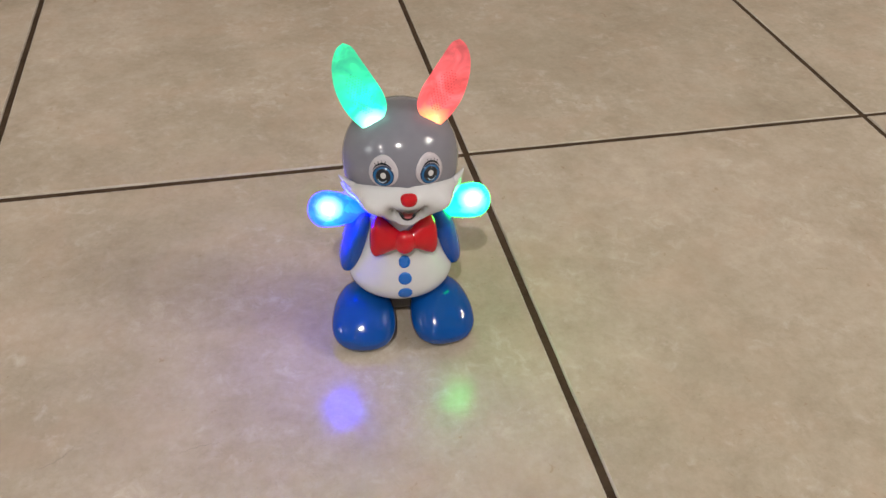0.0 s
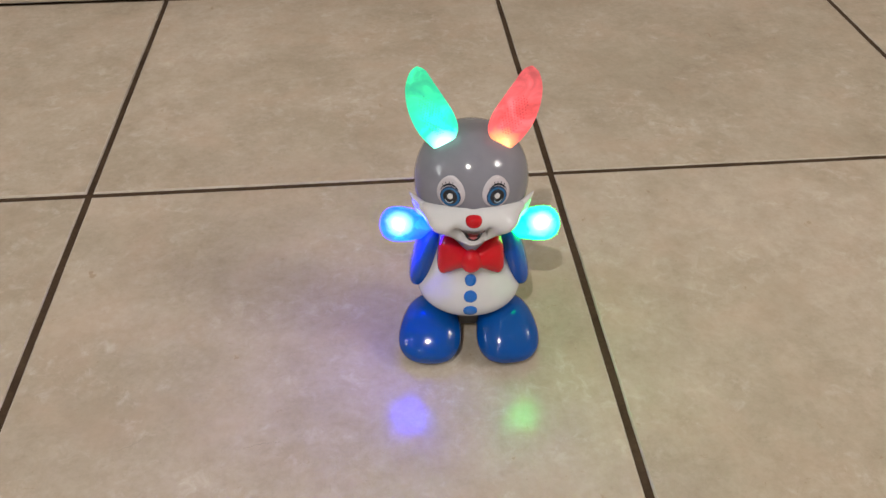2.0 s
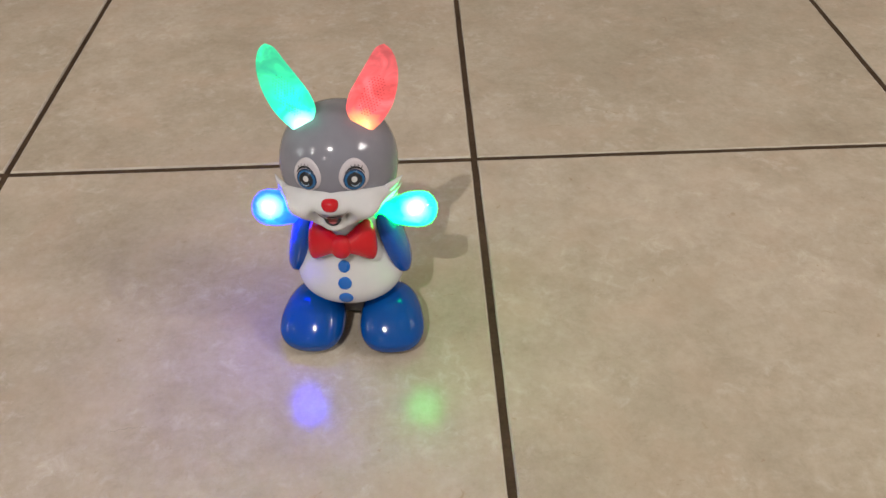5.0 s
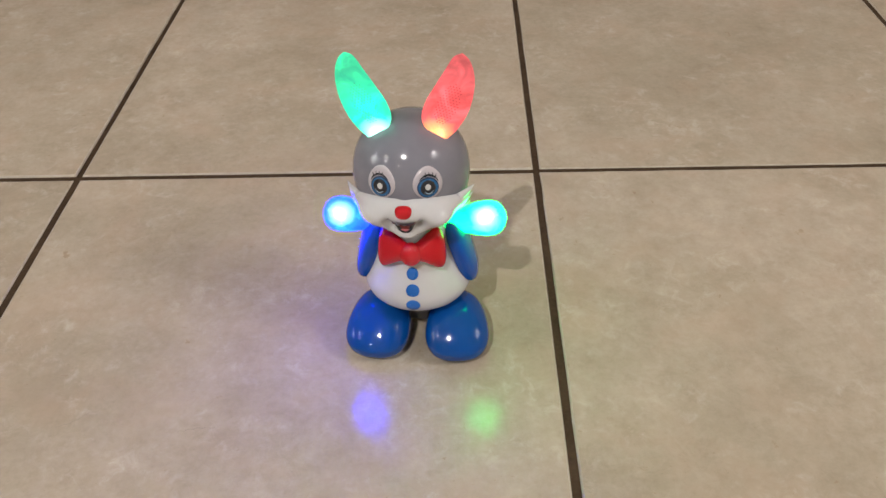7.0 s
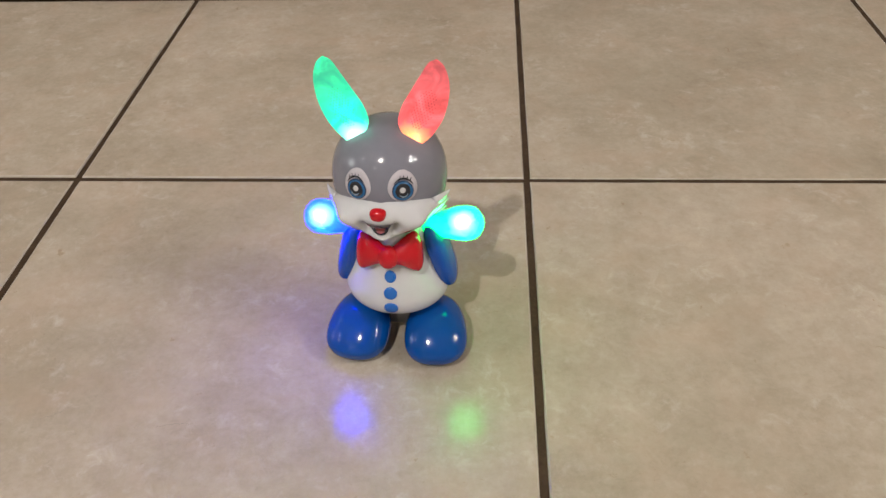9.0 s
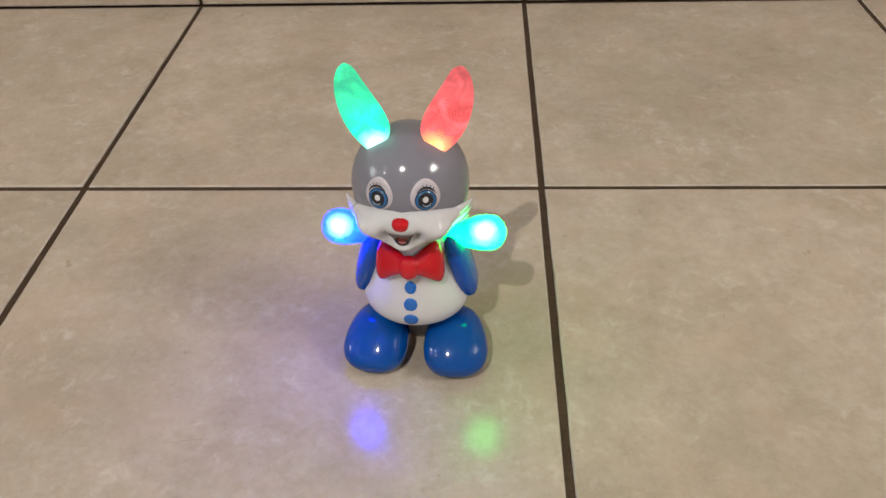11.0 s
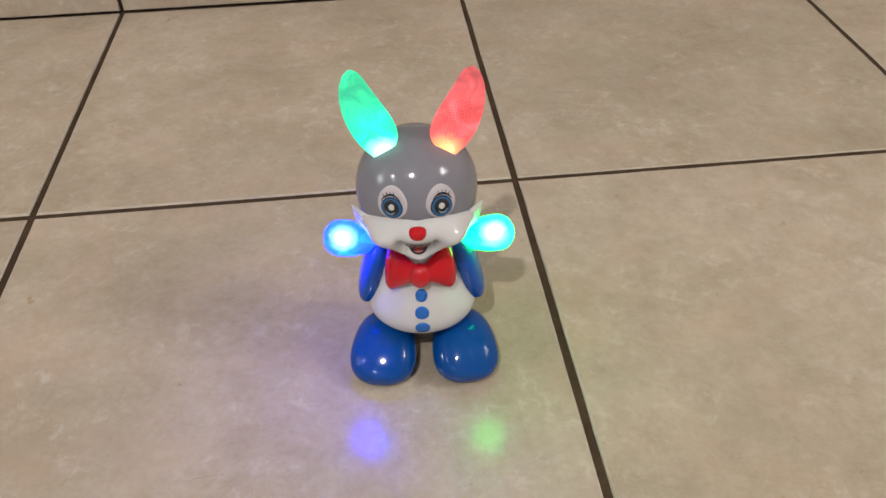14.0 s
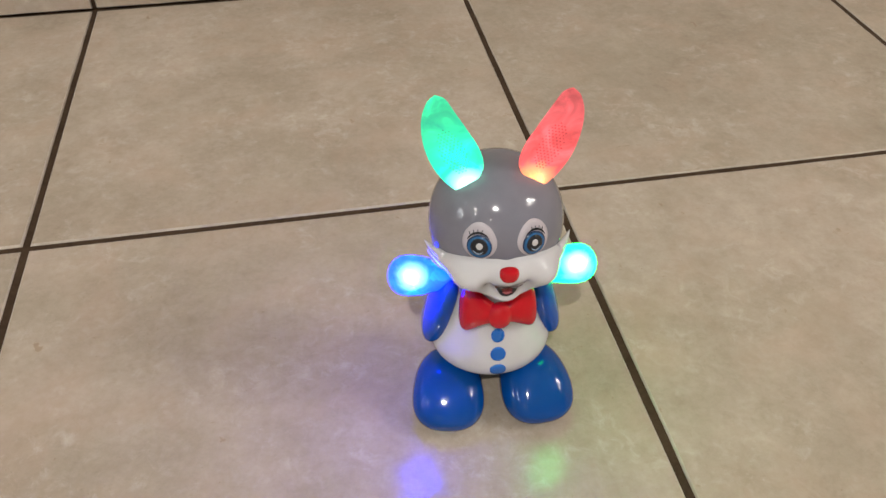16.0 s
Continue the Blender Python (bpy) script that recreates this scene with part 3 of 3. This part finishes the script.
for side, mat, words in ((-1, M_EAR_GREEN, "translucent ear glowing green"), (1, M_EAR_RED, "translucent ear glowing red")):
    shell = part("ear", ear(side), mat, toy, words)
    part("studs", ear_studs(side), M_STUD_GREEN if side < 0 else M_STUD_RED, shell, "rows of tiny moulded studs")


# arms: a flat blue sleeve along the body and a lit mitten raised at the side
def sleeve(side):
    loops = []
    for i in range(29):
        f = i / 28
        z = 0.0510 + 0.0580 * f
        s = math.sqrt(max(0.0, 1 - abs(2 * f - 1) ** 3.2)) * 0.98 + 0.02
        hx = 0.0085 * s
        hy = 0.0160 * s * (0.86 + 0.26 * f - 0.22 * f * f)
        cx = 0.0395 - 0.0135 * f ** 1.15
        cy = 0.001 - 0.003 * f
        loops.append([(side * (cx + hx * math.copysign(abs(math.cos(a)) ** 0.85, math.cos(a))), cy + hy * math.copysign(abs(math.sin(a)) ** 0.85, math.sin(a)), z) for a in [2 * math.pi * k / 32 for k in range(32)]])
    return rings(loops)


def mitten(side):
    start, end = Vector((side * 0.0210, 0.0010, 0.1035)), Vector((side * 0.0645, -0.0010, 0.1100))
    axis = (end - start).normalized()
    up = Vector((0, 0, 1)) - axis * axis.z
    up.normalize()
    out = axis.cross(up)
    prof = [(0.0, 0.0078), (0.10, 0.0086), (0.20, 0.0094), (0.30, 0.0103), (0.40, 0.0114), (0.50, 0.0124), (0.60, 0.0131), (0.70, 0.0134), (0.79, 0.0130), (0.86, 0.0118), (0.92, 0.0097), (0.965, 0.0066), (0.992, 0.0030)]
    loops = []
    for f, r in prof:
        c = start + (end - start) * f
        loop = []
        for k in range(40):
            a = 2 * math.pi * k / 40
            # finger grooves round the fist and a crease at the wrist
            groove = 1 - 0.07 * max(0, f - 0.5) * max(0.0, math.cos(5 * a)) ** 3 * 2 - 0.05 * math.exp(-((f - 0.36) / 0.05) ** 2)
            loop.append(c + (up * math.sin(a) + out * math.cos(a) * 0.96) * 0.94 * r * groove)
        loops.append(loop)
    return rings(loops)


M_MIT_BLUE = lit_plastic("blue_lit_plastic", (0.0002, 0.0058, 1.0), (0.0001, 0.0015, 1.0), (0.009, 0.020, 1.0), (-0.0500, -0.0110, 0.1165), 0.040, 54.0, 245.0, 110.0, 0.10)
M_MIT_GREEN = lit_plastic("green_lit_mitten_plastic", (0.0002, 1.0, 0.11), (0.0001, 1.0, 0.065), (0.030, 1.0, 0.16), (0.0500, -0.0110, 0.1165), 0.040, 13.0, 68.0, 110.0, 0.10)
for side, mat, words in ((-1, M_MIT_BLUE, "translucent mitten glowing blue"), (1, M_MIT_GREEN, "translucent mitten glowing green")):
    arm = part("arm", sleeve(side), M_BLUE, toy, "blue plastic sleeve")
    part("mitten", mitten(side), mat, arm, words)
    part("rivet", surface_patch(lambda u, v, off: Vector((side * (0.0352 + off), u, v)), -0.0125, 0.0900, 0.0011, 0.0011, 0, 0.0, 0.0003), M_DARK, arm)


# shoes: large, rounded, flat below
def shoe():
    loops = []
    for i in range(1, 36):
        a = math.pi * i / 36
        cz = -math.cos(a)
        r = math.sin(a) ** (0.50 if cz < 0 else 0.90)
        z = 0.0150 + (0.0225 * cz if cz > 0 else 0.0150 * -abs(cz) ** 0.9)
        loop = []
        for k in range(48):
            t = 2 * math.pi * k / 48
            x, y = (math.copysign(abs(q) ** 0.82, q) for q in (math.cos(t), math.sin(t)))
            front = max(0, -y) * r
            lift = -0.0070 * (front ** 1.5) * max(0, cz)
            loop.append((0.0236 * r * x * (1 - 0.10 * y), -0.0180 + 0.0285 * r * y + 0.007 * max(0, cz), z + lift))
        loops.append(loop)
    return rings(loops)


for side in (1, -1):
    ob = part("shoe", shoe(), M_SHOE, toy, "large rounded glossy blue shoe")
    ob.matrix_basis = pose(side * 0.0278, 0, 0, 0, 0, side * 5)
    leg = rings([[(side * 0.021 + 0.0095 * math.cos(a), 0.004 + 0.0095 * math.sin(a), z) for a in [2 * math.pi * k / 24 for k in range(24)]] for z in (0.022, 0.032, 0.044)])
    part("leg", leg, M_DARK, toy, "short dark plastic leg")
part("battery_box", box(bmesh.new(), -0.015, 0.015, -0.006, 0.028, 0.010, 0.042, 0.003), M_DARK, toy, "dark grey battery box under the body")

# ---------------------------------------------------------------- tiles
def tile_mesh(name, w, d, h, seed, bevel=0.0017):
    """A pressed tile: slightly wavy, worn edges round a flat face; caught light is painted on the bevels."""
    side = 18
    outline = []
    for k in range(4 * side):
        f = (k % side) / side * 2 - 1
        x, y = [(f, -1), (1, f), (-f, 1), (-1, -f)][k // side]
        wave = 0.00042 * noise.noise((9.0 * x + seed, 9.0 * y, seed * 3.7)) + 0.00030 * noise.noise((31.0 * x, 31.0 * y + seed, seed * 1.3))
        outline.append((x * (w / 2 - (wave if abs(x) == 1 else 0)), y * (d / 2 - (wave if abs(y) == 1 else 0))))

    def loop(inset, z):
        return [(x * (1 - 2 * inset / w), y * (1 - 2 * inset / d), z) for x, y in outline]

    bm = rings([loop(0, -h), loop(0, -bevel), loop(bevel * 0.35, -bevel * 0.35), loop(bevel, 0)])
    # bevel faces take the paler colour that stands for caught light
    for f in bm.faces:
        if all(v.co.z > -bevel * 1.1 for v in f.verts) and any(v.co.z < -bevel * 0.1 for v in f.verts):
            f.material_index = 1
    me = mesh_of(name, bm, M_TILE, False)
    me.materials.append(M_ARRIS)
    return me


W = TILE - JOINT
full = [tile_mesh("tile", W, W, 0.008, k) for k in range(4)]
last = [tile_mesh("tile", W, WALL_Y - JOINT * 0.75, 0.008, k + 10) for k in range(3)]
for i in range(-9, 11):
    for j in range(-9, 1):
        x = (i + 0.5) * TILE
        if not X0 < x < X1:
            continue
        ob = new("tile", full[(i * 3 + j * 5) % 4] if j < 0 else last[i % 3])
        ob.parent = floor
        y = (j + 0.5) * TILE if j < 0 else (WALL_Y - JOINT * 0.25) / 2 + JOINT * 0.25
        ob.matrix_basis = pose(x, y, 0.0006 * math.sin(i * 5.3 + j * 2.1), 0, 0, 0)

# two hairline cracks in the glaze of one tile
def crack(x0, y0, x1, y1, bow):
    dx, dy = x1 - x0, y1 - y0
    line = [(x0 + dx * f - dy * b, y0 + dy * f + dx * b) for f, b in [(k / 14, bow * math.sin(math.pi * k / 14) + 0.02 * math.sin(1.9 * k)) for k in range(15)]]
    part("hairline_crack", stroke(lambda u, v, off: Vector((u, v, off - 0.0002)), line, 0.00026, 0.0), M_STAIN, floor)


crack(0.0861, -0.3034, 0.1106, -0.2880, -0.10)
crack(0.1774, -0.3079, 0.2037, -0.3044, 0.06)

# skirting of cut tiles along the wall
SK_H = 0.09
skirting = tagged(new("skirting", mesh_of("skirting", box(bmesh.new(), X0, X1, WALL_Y + 0.006, WALL_Y + 0.0117, -0.02, SK_H), M_GROUT, False)),
                  "skirting of cut beige tiles with dark joints", "skirting", kind="structure")
strip = [tile_mesh("tile", W, SK_H - 0.002, 0.008, k + 20) for k in range(3)]
for i in range(-9, 11):
    x = (i + 0.5) * TILE
    if X0 < x < X1:
        ob = new("tile", strip[i % 3])
        ob.parent = skirting
        ob.matrix_basis = pose(x, WALL_Y, 0.002 + (SK_H - 0.002) / 2, 90, 0, 0)
